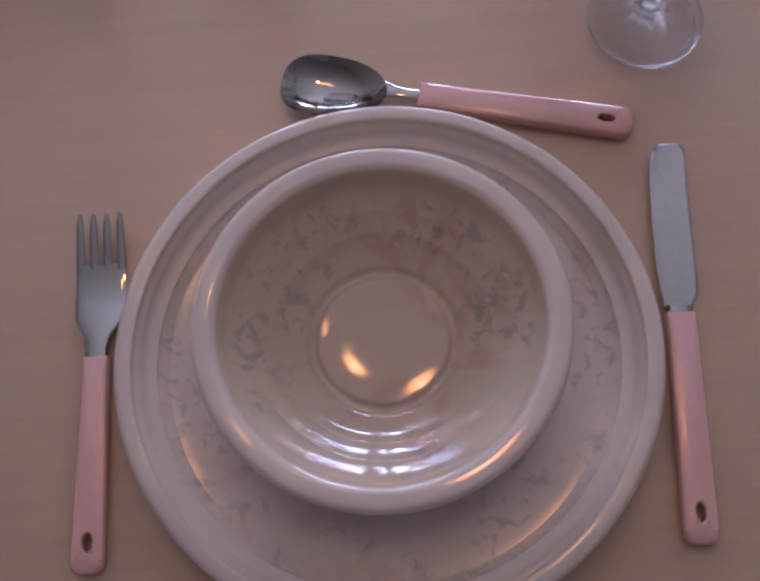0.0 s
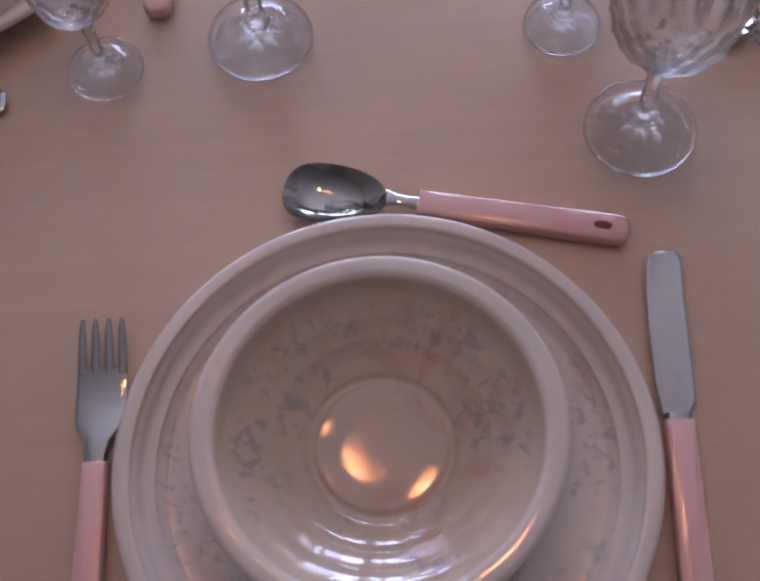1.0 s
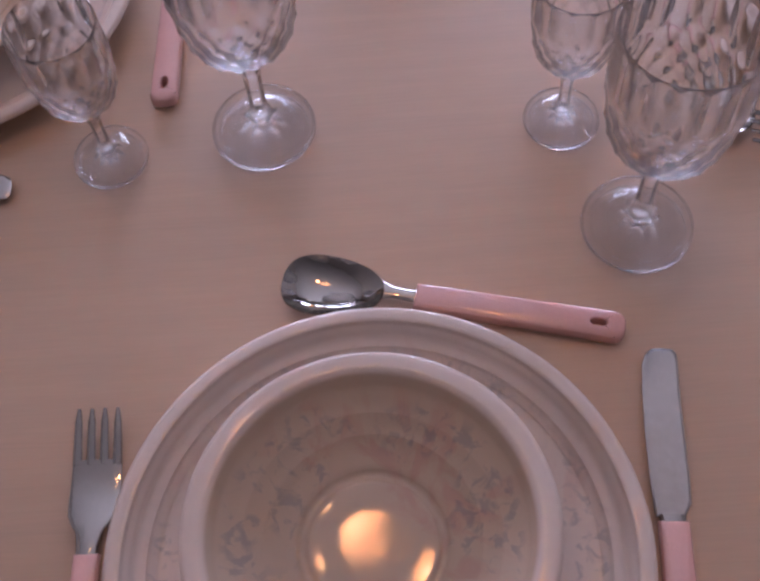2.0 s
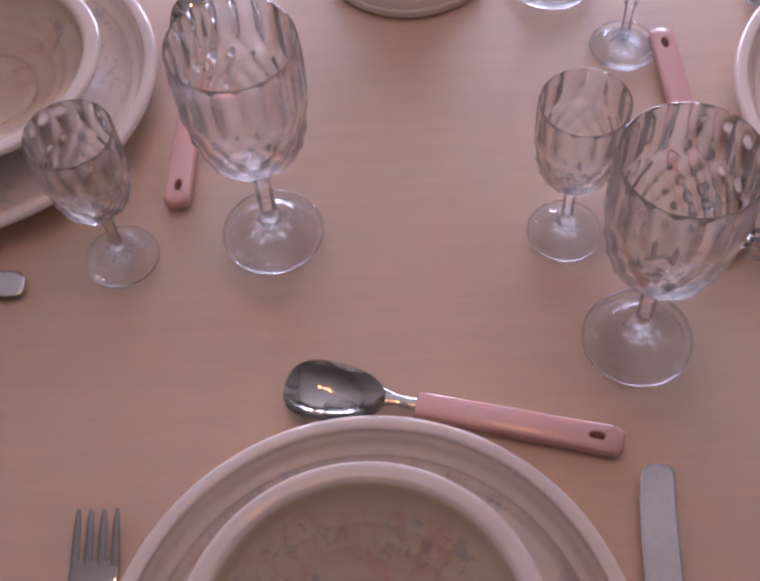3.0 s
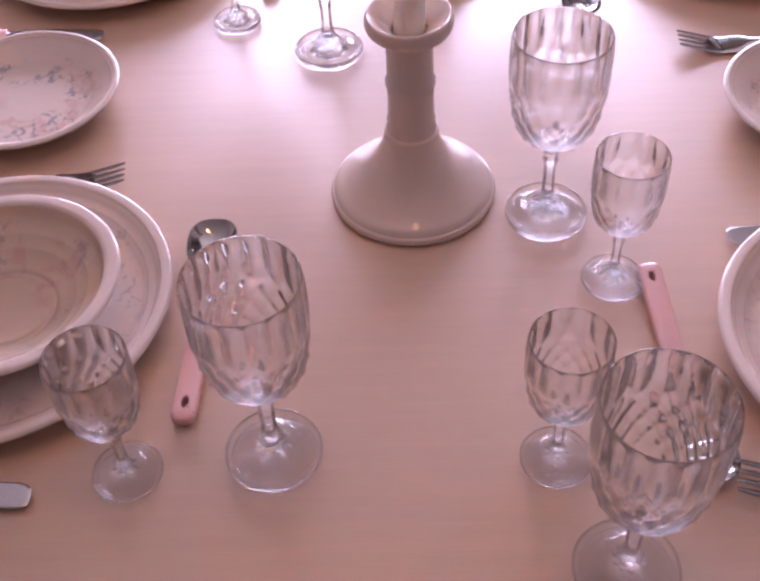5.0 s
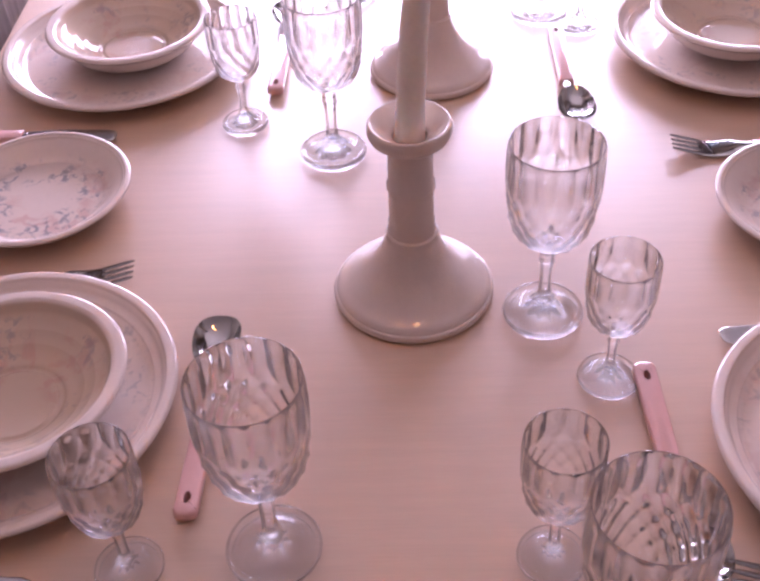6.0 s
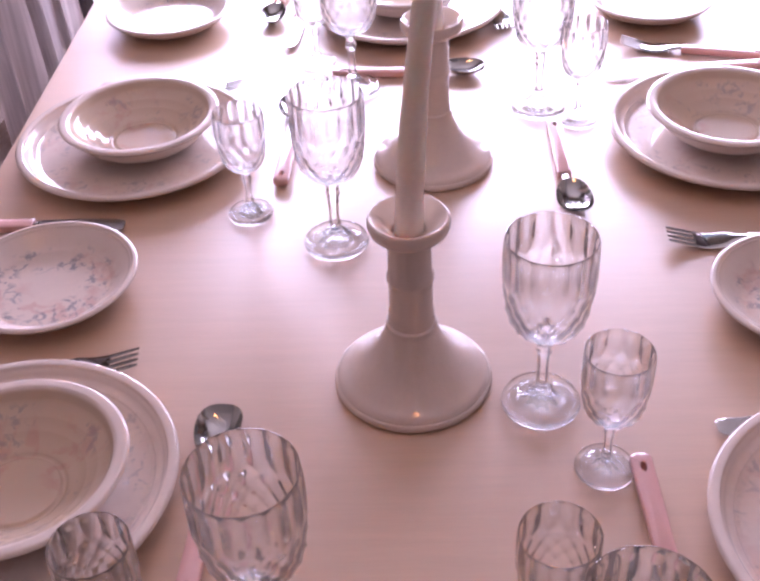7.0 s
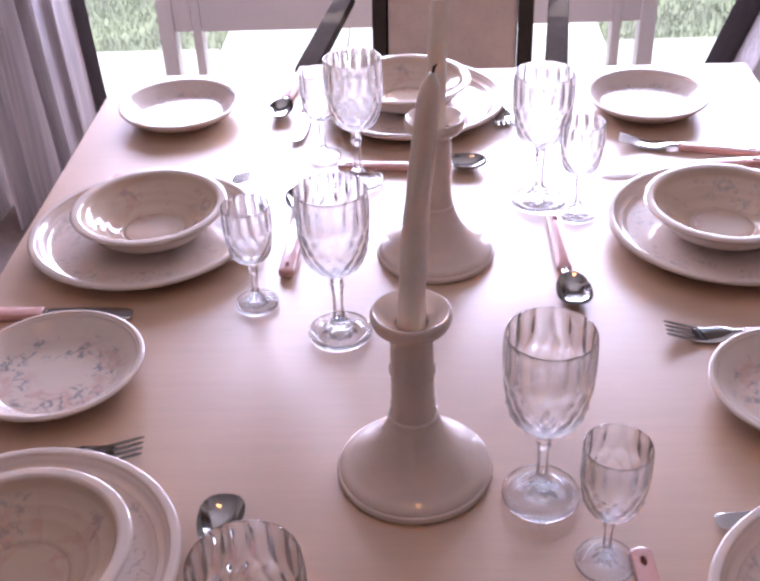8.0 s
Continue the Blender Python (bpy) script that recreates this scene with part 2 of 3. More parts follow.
solid("wall_north", bm, WALLP, "beige wall with a wide glazed garden door opening", "wall")

door = thing("door_1", pose(0, YW + 0.06, FLOOR), "white-framed glazed garden doors, closed, bright behind", "door", kind="structure")
H = OZ1 - FLOOR
for a, b in ((OX0, OX0 + 0.05), (OX1 - 0.05, OX1)):
    part("jamb", box(bmesh.new(), a, 0, 0, b, 0.07, H, 0.004), PAINT, door)
for a, b in ((-0.638, -0.597), (-0.550, -0.526), (-0.030, 0.030), (0.526, 0.550), (0.597, 0.638)):
    part("stile", box(bmesh.new(), a, 0.004, 0.05, b, 0.062, H - 0.05, 0.005), PAINT, door)
for a, b in ((-0.597, -0.550), (0.550, 0.597)):
    part("side_rail", box(bmesh.new(), a, 0.010, 0.41, b, 0.056, 0.58, 0.004), PAINT, door)
part("frame_head", box(bmesh.new(), OX0 + 0.05, 0, H - 0.05, OX1 - 0.05, 0.07, H, 0.004), PAINT, door)
part("threshold", box(bmesh.new(), OX0 + 0.05, 0, 0, OX1 - 0.05, 0.07, 0.05, 0.004), FRAME, door)
for a, b in ((-0.526, -0.030), (0.030, 0.526)):
    part("mid_rail", box(bmesh.new(), a, 0.006, 0.41, b, 0.060, 0.58, 0.005), PAINT, door)
for a, b, z0, z1 in ((-0.526, -0.03, 0.05, 0.41), (0.03, 0.526, 0.05, 0.41), (-0.526, -0.03, 0.58, H - 0.05), (0.03, 0.526, 0.58, H - 0.05), (-0.597, -0.55, 0.05, 0.41), (0.55, 0.597, 0.05, 0.41),
                     (-0.597, -0.55, 0.58, H - 0.05), (0.55, 0.597, 0.58, H - 0.05), (OX0 + 0.05, -0.638, 0.05, H - 0.05), (0.638, OX1 - 0.05, 0.05, H - 0.05)):
    p = part("pane", box(bmesh.new(), a, 0.030, z0, b, 0.036, z1), PANE, door, "", False)
    p.visible_shadow = False


def curtain(x0, x1, flare, fan, folds, band, label, seed):
    """A cloth hanging in deep folds from the ceiling to the floor, its free edge spreading by flare at the hem and by
    fan above the table's height, with a strip along that edge coloured dark for the shade on its turned fold.
    """
    rnd = random.Random(seed)
    nx, nz = folds * 28, 26
    ph = [rnd.uniform(0.7, 1.35) for _ in range(folds + 2)]
    ob = thing("curtain", pose(0, 0, FLOOR), label, "curtain", "garden door curtains")

    def point(u, s, edge=0.0):
        k = folds * (u + 0.25 * u * (u - 1))
        amp = 0.068 * ph[int(k)] * (0.75 + 0.25 * (1 - s))
        x = x0 + (x1 - x0) * u + flare * u * max(0, 1 - s * 2.2) ** 1.3 + fan * u * max(0, s - 0.28) + 0.012 * math.sin(k * 4.1 + s * 2) + edge
        w = 2 * math.pi * k
        y = 2.285 + amp * (math.sin(w) + 0.3 * math.sin(2 * w + 0.6 + 0.7 * s) + 0.14 * math.sin(3.3 * w + 2 * s)) + 0.008 * math.sin(7 * s + k)
        return Vector((x, y, 0.008 + (CEIL - FLOOR - 0.02) * s))

    def sheet(grid):
        bm = bmesh.new()
        for off in (0.0, 0.004):
            vs = [[bm.verts.new(p + Vector((0, off, 0))) for p in row] for row in grid]
            for a, b in zip(vs, vs[1:]):
                for i in range(len(a) - 1):
                    bm.faces.new((a[i], a[i + 1], b[i + 1], b[i]))
        return bm

    part("cloth", sheet([[point(i / nx, j / nz) for i in range(nx + 1)] for j in range(nz + 1)]), CURTAIN, ob)
    part("shaded_edge", sheet([[point(1.0, j / nz, band * i / 4) + Vector((0, -0.010 * math.sin(math.pi * i / 4) - 0.003, 0)) for i in range(5)] for j in range(nz + 1)]), EDGE_SHADE, ob, "turned-out edge fold with its shade coloured in")
    return ob


curtain(-1.36, -0.795, 0.04, 0.42, 9, 0.034, "grey-lavender full-length curtain hanging in deep folds", 3)
curtain(1.38, 0.99, -0.34, 0.0, 6, -0.066, "grey-lavender full-length curtain drawn aside at the door", 5)

# ---- outside ----
solid("ground", box(bmesh.new(), -80, -80, FLOOR - 0.40, 80, 120, FLOOR - 0.104), GRASS, "mown green lawn beyond the patio", "lawn")
patio = thing("patio", pose(0, 0, FLOOR - 0.1), "pale sunlit paved patio outside the door", "patio", kind="structure")
slab_me = None
for i in range(-7, 8):
    for j in range(4):
        w = 0.47
        y = YW + 0.22 + j * w
        if j > 1 and abs(i) > 1:
            continue
        if slab_me is None:
            s = part("slab", box(bmesh.new(), -w / 2 + 0.004, 0, 0, w / 2 - 0.004, w - 0.008, 0.05, 0.004), PAVING, patio, "", False)
            slab_me = s.data
        else:
            s = new("slab", slab_me)
            s.parent = patio
        s.location = (i * w, y, 0.0)


def hedge(x0, x1, y0, y1, z0, z1, count, seed):
    rnd = random.Random(seed)
    verts, faces = [], []
    for _ in range(count):
        c = Vector((rnd.uniform(x0, x1), rnd.uniform(y0, y1), 0))
        c.z = z0 + (z1 - z0) * rnd.random() * (0.8 + 0.2 * math.sin(c.x * 2.3))
        q = Euler((rnd.uniform(0, 6), rnd.uniform(0, 6), rnd.uniform(0, 6))).to_matrix()
        k = len(verts)
        s = rnd.uniform(0.03, 0.06)
        for p in ((-s, 0, 0), (0, -s * 0.45, 0.006), (s, 0, 0), (0, s * 0.45, 0.006)):
            verts.append(c + q @ Vector(p))
        faces.append((k, k + 1, k + 2, k + 3))
    me = bpy.data.meshes.new("hedge")
    me.from_pydata(verts, [], faces)
    me.materials.append(LEAF)
    return tagged(new("hedge", me), "leafy green garden hedge beyond the lawn", "hedge", "", "stuff")


hedge(-6, 6, 8.0, 9.2, FLOOR - 0.1, 0.9, 9000, 4)


def grass_blades(x0, x1, y0, y1, count, seed):
    rnd = random.Random(seed)
    verts, faces = [], []
    for _ in range(count):
        x, y, h = rnd.uniform(x0, x1), rnd.uniform(y0, y1), rnd.uniform(0.015, 0.045)
        a, lean = rnd.uniform(0, 6.3), rnd.uniform(0, 0.03)
        c, q = math.cos(a), math.sin(a)
        z = FLOOR - 0.105
        k = len(verts)
        verts += [(x - 0.004 * c, y - 0.004 * q, z), (x + 0.004 * c, y + 0.004 * q, z), (x - lean * q, y + lean * c, z + h)]
        faces.append((k, k + 1, k + 2))
    me = bpy.data.meshes.new("grass")
    me.from_pydata(verts, [], faces)
    me.materials.append(GRASS)
    return tagged(new("grass", me), "uneven green grass along the patio edge", "grass", "", "stuff")


grass_blades(-2.4, -0.72, 3.60, 5.6, 16000, 11)
grass_blades(0.72, 2.4, 3.60, 5.6, 16000, 12)

# ---- the table ----
TX0, TX1, TY0, TY1 = -0.427, 0.536, -0.20, 1.397
table = thing("dining_table", pose(0, 0, FLOOR), "pale beech-laminate rectangular dining table laid for a meal", "table")
part("tabletop", box(bmesh.new(), TX0, TY0, -FLOOR - 0.028, TX1, TY1, -FLOOR, 0.005), TABLE, table)
part("apron", box(bmesh.new(), TX0 + 0.07, TY0 + 0.07, -FLOOR - 0.10, TX1 - 0.07, TY1 - 0.07, -FLOOR - 0.0285, 0.003), TABLE, table)
for x in (TX0 + 0.08, TX1 - 0.14):
    for y in (TY0 + 0.08, TY1 - 0.14):
        part("leg", box(bmesh.new(), x, y, 0, x + 0.06, y + 0.06, -FLOOR - 0.101, 0.005), TABLE, table)


# ---- crockery ----
def plate_profile(r, z, lip, well, foot):
    """A plate with a flat raised lip, a step, a shallow shoulder and a flat well."""
    inner = smooth_profile([(0.0, 0.0062), (well - 0.012, 0.0062), (well - 0.004, 0.0072), (well, 0.0095)], 4)
    shoulder = smooth_profile([(well + 0.0010, 0.0112), (well + 0.006, 0.0128), (r - lip - 0.003, z - 0.0055), (r - lip - 0.0008, z - 0.0032)], 4)
    rim = smooth_profile([(r - lip, z - 0.0006), (r - lip + 0.0015, z), (r - 0.0028, z), (r - 0.0008, z - 0.0010), (r, z - 0.0030), (r - 0.003, z - 0.0060), (r - 0.016, z * 0.40),
                          (well - 0.006, 0.0030), (foot + 0.004, 0.0022), (foot + 0.001, 0.0), (foot - 0.003, 0.0), (foot - 0.005, 0.0025), (0.0, 0.0028)], 5)
    return inner + shoulder + rim


def bowl_profile(r, h):
    """A soup bowl with a flat lip, a steep upper wall, a sloping side and a ringed flat bottom."""
    floor = [(0.0, 0.0050), (0.015, 0.0051), (0.0305, 0.0053)] + smooth_profile([(0.0320, 0.0052), (0.0335, 0.0043), (0.0350, 0.0040), (0.0365, 0.0046), (0.0380, 0.0060)], 4)
    # three shallow throwing rings run round the side
    slopes = ((0.038, 0.40), (0.045, 0.41), (0.0528, 0.83), (0.0536, 0.42), (0.0622, 0.82), (0.0630, 0.44), (0.0715, 0.82), (0.0733, 1.0), (0.0746, 1.9), (0.0765, 2.0), (0.0776, 1.2))
    side, z = [], 0.0060
    for (a, p), (b, q) in zip(slopes, slopes[1:]):
        for k in range(3):
            u = (k + 0.5) / 3
            z += (p + (q - p) * u) * (b - a) / 3
            side.append((a + (b - a) * (k + 1) / 3, z))
    lift = (h - 0.0015 - 0.0060) / (z - 0.0060)
    inner = floor + [(a, 0.0060 + (b - 0.0060) * lift) for a, b in side]
    rim = smooth_profile([(0.0796, h - 0.0003), (0.0812, h), (r - 0.0028, h), (r - 0.0008, h - 0.0009), (r, h - 0.0026), (r - 0.004, h - 0.0055), (0.0785, h - 0.0110), (0.067, 0.0120), (0.048, 0.0034),
                          (0.043, 0.0), (0.039, 0.0), (0.037, 0.0018), (0.0, 0.0018)], 5)
    return inner + rim


def side_profile(r, z):
    return smooth_profile([(0.0, 0.0050), (0.052, 0.0050), (0.0575, 0.0056), (0.063, 0.0080), (0.071, 0.0140), (r - 0.0090, z - 0.0042), (r - 0.0072, z - 0.0020), (r - 0.0060, z - 0.0016), (r - 0.0048, z - 0.0002), (r - 0.0032, z), (r - 0.001, z - 0.0006), (r, z - 0.0022),
                           (r - 0.003, z - 0.005), (0.075, 0.0110), (0.063, 0.0040), (0.058, 0.0020), (0.054, 0.0), (0.050, 0.0), (0.048, 0.0022), (0.0, 0.0022)], 5)


def dish(name, profile, mat, label, category, group):
    ob = part(name, lathe(profile, 112), mat)
    return tagged(ob, label, category, group)


PR, BR = 0.1325, 0.0890
plate0 = dish("dinner_plate", plate_profile(PR, 0.0214, 0.0085, 0.1125, 0.075), PLATE, "cream glazed dinner plate with faded floral print", "plate", "dinner plates")
plate0.matrix_world = pose(0, 0, 0.0003)
bowl0 = dish("soup_bowl", bowl_profile(BR, 0.0375), BOWL, "cream glazed soup bowl with floral print on a plate", "bowl", "soup bowls")
BZ = 0.0066
bowl0.matrix_world = pose(-0.0016, 0.0072, BZ)
for px, py, bx, by, a in ((-0.2715, 0.3948, -0.2602, 0.3901, 70), (-0.274, 0.9024, -0.2675, 0.9088, 160), (0.3846, 0.8955, 0.3809, 0.8961, 215),
                          (0.375, 0.343, 0.377, 0.345, 290), (0.03, 1.250, 0.025, 1.262, 130)):
    copy_thing(plate0, pose(px, py, 0.0003, 0, 0, a))
    copy_thing(bowl0, pose(bx, by, BZ, 0, 0, a + 40))
side0 = dish("side_plate", side_profile(0.0856, 0.0225), SIDE, "small cream side plate with printed pink flowers", "plate", "side plates")
side0.matrix_world = pose(-0.3065, 0.6455, 0.0003, 0, 0, 15)
for x, y, a in ((-0.2984, 1.2422, 80), (0.3576, 1.2413, 200), (0.386, 0.604, 130)):
    copy_thing(side0, pose(x, y, 0.0003, 0, 0, a))


# ---- candlesticks and candles ----
def candlestick(m):
    ob = thing("candlestick", m, "cream glazed pottery candlestick with a flared base", "candlestick", "candlesticks")
    base = smooth_profile([(0.0, 0.003), (0.050, 0.003), (0.060, 0.0), (0.0642, 0.0010), (0.0654, 0.0040), (0.0646, 0.0070), (0.0630, 0.0078), (0.0624, 0.0090), (0.0596, 0.0120), (0.0520, 0.0162), (0.0425, 0.0235), (0.0332, 0.0335), (0.0260, 0.0455),
                           (0.0212, 0.0580), (0.0190, 0.0650), (0.0, 0.0650)], 4)
    column = [(0.0, 0.0651), (0.0190, 0.0651), (0.0180, 0.0720), (0.0184, 0.0745), (0.0176, 0.0770), (0.0172, 0.100), (0.0174, 0.104), (0.0187, 0.107), (0.0187, 0.110), (0.0173, 0.1135), (0.0170, 0.140), (0.0180, 0.1465), (0.0, 0.1466)]
    cup = smooth_profile([(0.0, 0.1467), (0.0180, 0.1467), (0.0235, 0.1492), (0.0292, 0.1530), (0.0314, 0.1580), (0.0312, 0.1630), (0.0296, 0.1655), (0.0270, 0.1640), (0.0205, 0.1580), (0.0145, 0.1545),
                          (0.0128, 0.1525), (0.0124, 0.1490), (0.0, 0.1485)], 4)
    part("base", lathe(base, 80), PLAIN, ob)
    part("column", lathe(column, 64), PLAIN, ob)
    part("socket", lathe(cup, 64), PLAIN, ob)
    return ob


stick0 = candlestick(pose(0.0367, 0.5183, 0.0003))
copy_thing(stick0, pose(0.0591, 0.8633, 0.0003, 0, 0, 60))


def candle(m, lean, h):
    ob = thing("candle", m, "tapered cream wax candle standing in a candlestick", "candle", "candles")
    rings = []
    for k in range(25):
        s = k / 24
        r = 0.0112 - 0.0036 * s
        if s > 0.93:
            r *= 1 - ((s - 0.93) / 0.07) ** 2 * 0.75
        x = lean * (0.35 * s + 0.65 * s * s)
        r *= 1 + 0.035 * math.sin(23 * s + 1) * math.sin(9.1 * s)
        rings.append([(x + r * math.cos(2 * math.pi * i / 28), r * math.sin(2 * math.pi * i / 28), s * h) for i in range(28)])
    part("wax", rings_mesh(rings), WAX, ob)
    wk = bmesh.new()
    bar(wk, (lean, 0, h - 0.003), (lean + 0.001, 0, h + 0.004), 0.0011, 0.0010, 8)
    bar(wk, (lean + 0.001, 0, h + 0.0036), (lean + 0.003, -0.001, h + 0.006), 0.0010, 0.0006, 8)
    part("wick", wk, WICK, ob, "dark burnt wick")
    return ob


candle(pose(0.0367, 0.5183, 0.1490), 0.018, 0.207)
candle(pose(0.0591, 0.8633, 0.1490), 0.012, 0.207)


# ---- cut crystal ----
OVALS = [(0.04, 0.06), (0.115, 0.075), (0.20, 0.085), (0.295, 0.095), (0.40, 0.105), (0.515, 0.115)]


def scoops(a, t, n):
    """Depth of the cuts at angle a and height share t on a glass: rows of upright ovals, each row set between those below, and long flutes open at the rim."""
    best = 0.0
    for k, (c, hz) in enumerate(OVALS):
        dz = (t - c) / hz
        if abs(dz) < 1:
            q = (a * n / (2 * math.pi) + 0.5 * (k % 2)) % 1.0 - 0.5
            best = max(best, 1 - dz * dz - (q / 0.5) ** 2)
    if t > 0.58:
        q = (a * n / (2 * math.pi)) % 1.0 - 0.5
        dz = min(0.0, (t - 0.84) / 0.26)
        best = max(best, 1 - dz * dz - (q / 0.5) ** 2)
    return best


def goblet(name, s, cuts, label, group):
    ob = thing(name, pose(0, 0, 0), label, "glass", group)
    seg = cuts * 8
    z0, z1 = 0.0755, 0.1645
    outer = smooth_profile([(0.0, z0), (0.0075, z0), (0.0145, 0.0778), (0.0238, 0.0830), (0.0295, 0.0915), (0.0328, 0.105), (0.0344, 0.122), (0.0351, 0.140), (0.0349, 0.154), (0.0344, 0.1635)], 9)
    inner = [(0.0338, 0.1652), (0.0325, 0.1640), (0.0318, 0.148), (0.0310, 0.124), (0.0290, 0.107), (0.0255, 0.0955), (0.0203, 0.0872), (0.0120, 0.0822), (0.0, 0.0808)]
    inner = smooth_profile(inner, 3)

    def cut(a, r, z):
        t = (z - z0) / (z1 - z0)
        return -0.0019 * scoops(a, t, cuts) * min(1, r / 0.03) * (1 - 0.6 * max(0, t - 0.88) / 0.12)

    rings = []
    for k, (r, z) in enumerate(outer + inner):
        row = []
        for i in range(seg):
            a = 2 * math.pi * i / seg
            rr = max(r, 0.0003) + (cut(a, r, z) if k < len(outer) and z > z0 + 0.002 else 0)
            row.append((s * rr * math.cos(a), s * rr * math.sin(a), s * z))
        rings.append(row)
    part("bowl", rings_mesh(rings), CRYSTAL, ob, "crystal bowl cut with upright ovals").data.set_sharp_from_angle(angle=radians(24))
    stem = [(0.0090, 0.0180), (0.0066, 0.0215), (0.0054, 0.027), (0.0050, 0.040), (0.0053, 0.052), (0.0064, 0.0575), (0.0072, 0.0600), (0.0062, 0.0630), (0.0066, 0.070), (0.0090, 0.0754)]
    stem = smooth_profile(stem, 3)
    part("stem", rings_mesh([[(s * r * math.cos(2 * math.pi * i / 6), s * r * math.sin(2 * math.pi * i / 6), s * z) for i in range(6)] for r, z in stem]), CRYSTAL, ob)
    foot = smooth_profile([(0.0, 0.0012), (0.014, 0.0008), (0.0262, 0.0003), (0.0285, 0.0), (0.0308, 0.0010), (0.0319, 0.0036), (0.0312, 0.0062), (0.0294, 0.0074), (0.0275, 0.0068), (0.0258, 0.0055), (0.0238, 0.0054), (0.0195, 0.0072), (0.0150, 0.0110), (0.0112, 0.0150), (0.0090, 0.0178), (0.0, 0.0179)], 5)

    def flutes(a, r, z):
        return -0.0022 * abs(math.cos(5 * a)) * min(1, (0.022 - r) / 0.006) if z > 0.006 and 0.0085 < r < 0.022 else 0

    rows = []
    for r, z in foot:
        rows.append([(s * (max(r, 0.0003) + flutes(2 * math.pi * i / 72, r, z)) * math.cos(2 * math.pi * i / 72), s * (max(r, 0.0003) + flutes(2 * math.pi * i / 72, r, z)) * math.sin(2 * math.pi * i / 72), s * z) for i in range(72)])
    part("foot", rings_mesh(rows), FOOTGLASS, ob)
    return ob


big = goblet("wine_goblet", 1.0, 16, "tall cut-crystal wine goblet, empty, on the table", "wine goblets")
big.matrix_world = pose(0.1564, 0.1827, 0.0003)
for x, y, a in ((-0.0571, 0.2694, 8), (0.1396, 0.4864, 15), (-0.0384, 0.7127, 3), (0.183, 0.974, 11), (-0.035, 1.030, 20)):
    copy_thing(big, pose(x, y, 0.0003, 0, 0, a))
small = goblet("sherry_glass", 0.72, 13, "small cut-crystal sherry glass, empty, on the table", "sherry glasses")
small.matrix_world = pose(0.1235, 0.2607, 0.0003)
for x, y, a in ((-0.1507, 0.2558, 9), (0.1812, 0.4154, 17), (-0.1295, 0.7667, 4), (0.225, 0.943, 12), (-0.084, 1.103, 6)):
    copy_thing(small, pose(x, y, 0.0003, 0, 0, a))


# ---- cutlery: each piece lies along +x from its neck, the handle end at -x ----
def handle(parent, length, w0, w1, z0, z1, hole_from_end=0.0145):
    """A rounded plastic handle from x = 0 back to -length, with a slot through its end."""
    hx = -length + hole_from_end
    outline = []
    n = 18
    rc = 0.006
    for i in range(n):
        t = i / n
        outline.append((-t * (length - rc), (w0 + (w1 - w0) * t) / 2))
    for i in range(9):
        a = math.pi / 2 + math.pi / 2 * i / 8
        outline.append((-length + rc + rc * math.cos(a), w1 / 2 - rc + rc * math.sin(a)))
    outline = outline + [(x, -y) for x, y in reversed(outline)]

    def ring(inset, z):
        out = []
        for x, y in outline:
            out.append((min(x, -inset) + (inset if x < -length + rc else 0), y - math.copysign(min(inset, abs(y)), y), z))
        return out

    def slot(z, g=0.0):
        out = []
        for x, y in outline:
            a = math.atan2(y, x - hx)
            out.append((hx + (0.0046 + g) * math.cos(a), (0.0024 + g) * math.sin(a), z))
        return out

    e = 0.0022
    rings = [slot(z0), slot(z1 - 0.0006), slot(z1, 0.0006), ring(e, z1), ring(e * 0.3, z1 - e * 0.35), ring(0, z1 - e), ring(0, z0 + e * 0.6), ring(e * 0.4, z0)]
    return part("handle", rings_mesh(rings, True), PINK, parent, "pink plastic handle with a slot")


def strip(stations, seg=14):
    """A skin over oval sections (x, y, z, half width, half height)."""
    rings = []
    for x, y, z, w, h in stations:
        rings.append([(x, y + w * math.cos(2 * math.pi * i / seg), z + h * math.sin(2 * math.pi * i / seg)) for i in range(seg)])
    return rings_mesh(rings)


def spoon(m):
    ob = thing("soup_spoon", m, "steel soup spoon with a pink plastic handle", "spoon", "soup spoons")
    handle(ob, 0.115, 0.0150, 0.0170, 0.0016, 0.0098)
    part("neck", strip([(-0.006, 0, 0.0062, 0.0046, 0.0024), (0.004, 0, 0.0066, 0.0038, 0.0016), (0.012, 0, 0.0074, 0.0036, 0.0013), (0.019, 0, 0.0084, 0.0060, 0.0010)]), STEEL, ob)
    n, k = 48, 9
    bm = bmesh.new()

    def at(r, a, lift):
        c, s = math.cos(a), math.sin(a)
        x = 0.0455 + r * 0.0285 * math.copysign(abs(c) ** 0.86, c)
        w = 0.0182 * (1 + 0.18 * c)
        y = 0.0040 + r * w * math.copysign(abs(s) ** 0.80, s)
        z = 0.0012 + 0.0100 * r ** 2.8 - 0.0010 * r * c + lift
        return (x, y, z)

    rings = [[at(max(j / k, 0.02), 2 * math.pi * i / n, 0.0011) for i in range(n)] for j in range(k + 1)]
    rings += [[at(max(j / k, 0.02) * 1.012, 2 * math.pi * i / n, 0.0) for i in range(n)] for j in range(k, -1, -1)]
    part("bowl", rings_mesh(rings), STEEL, ob, "polished steel spoon bowl")
    return ob


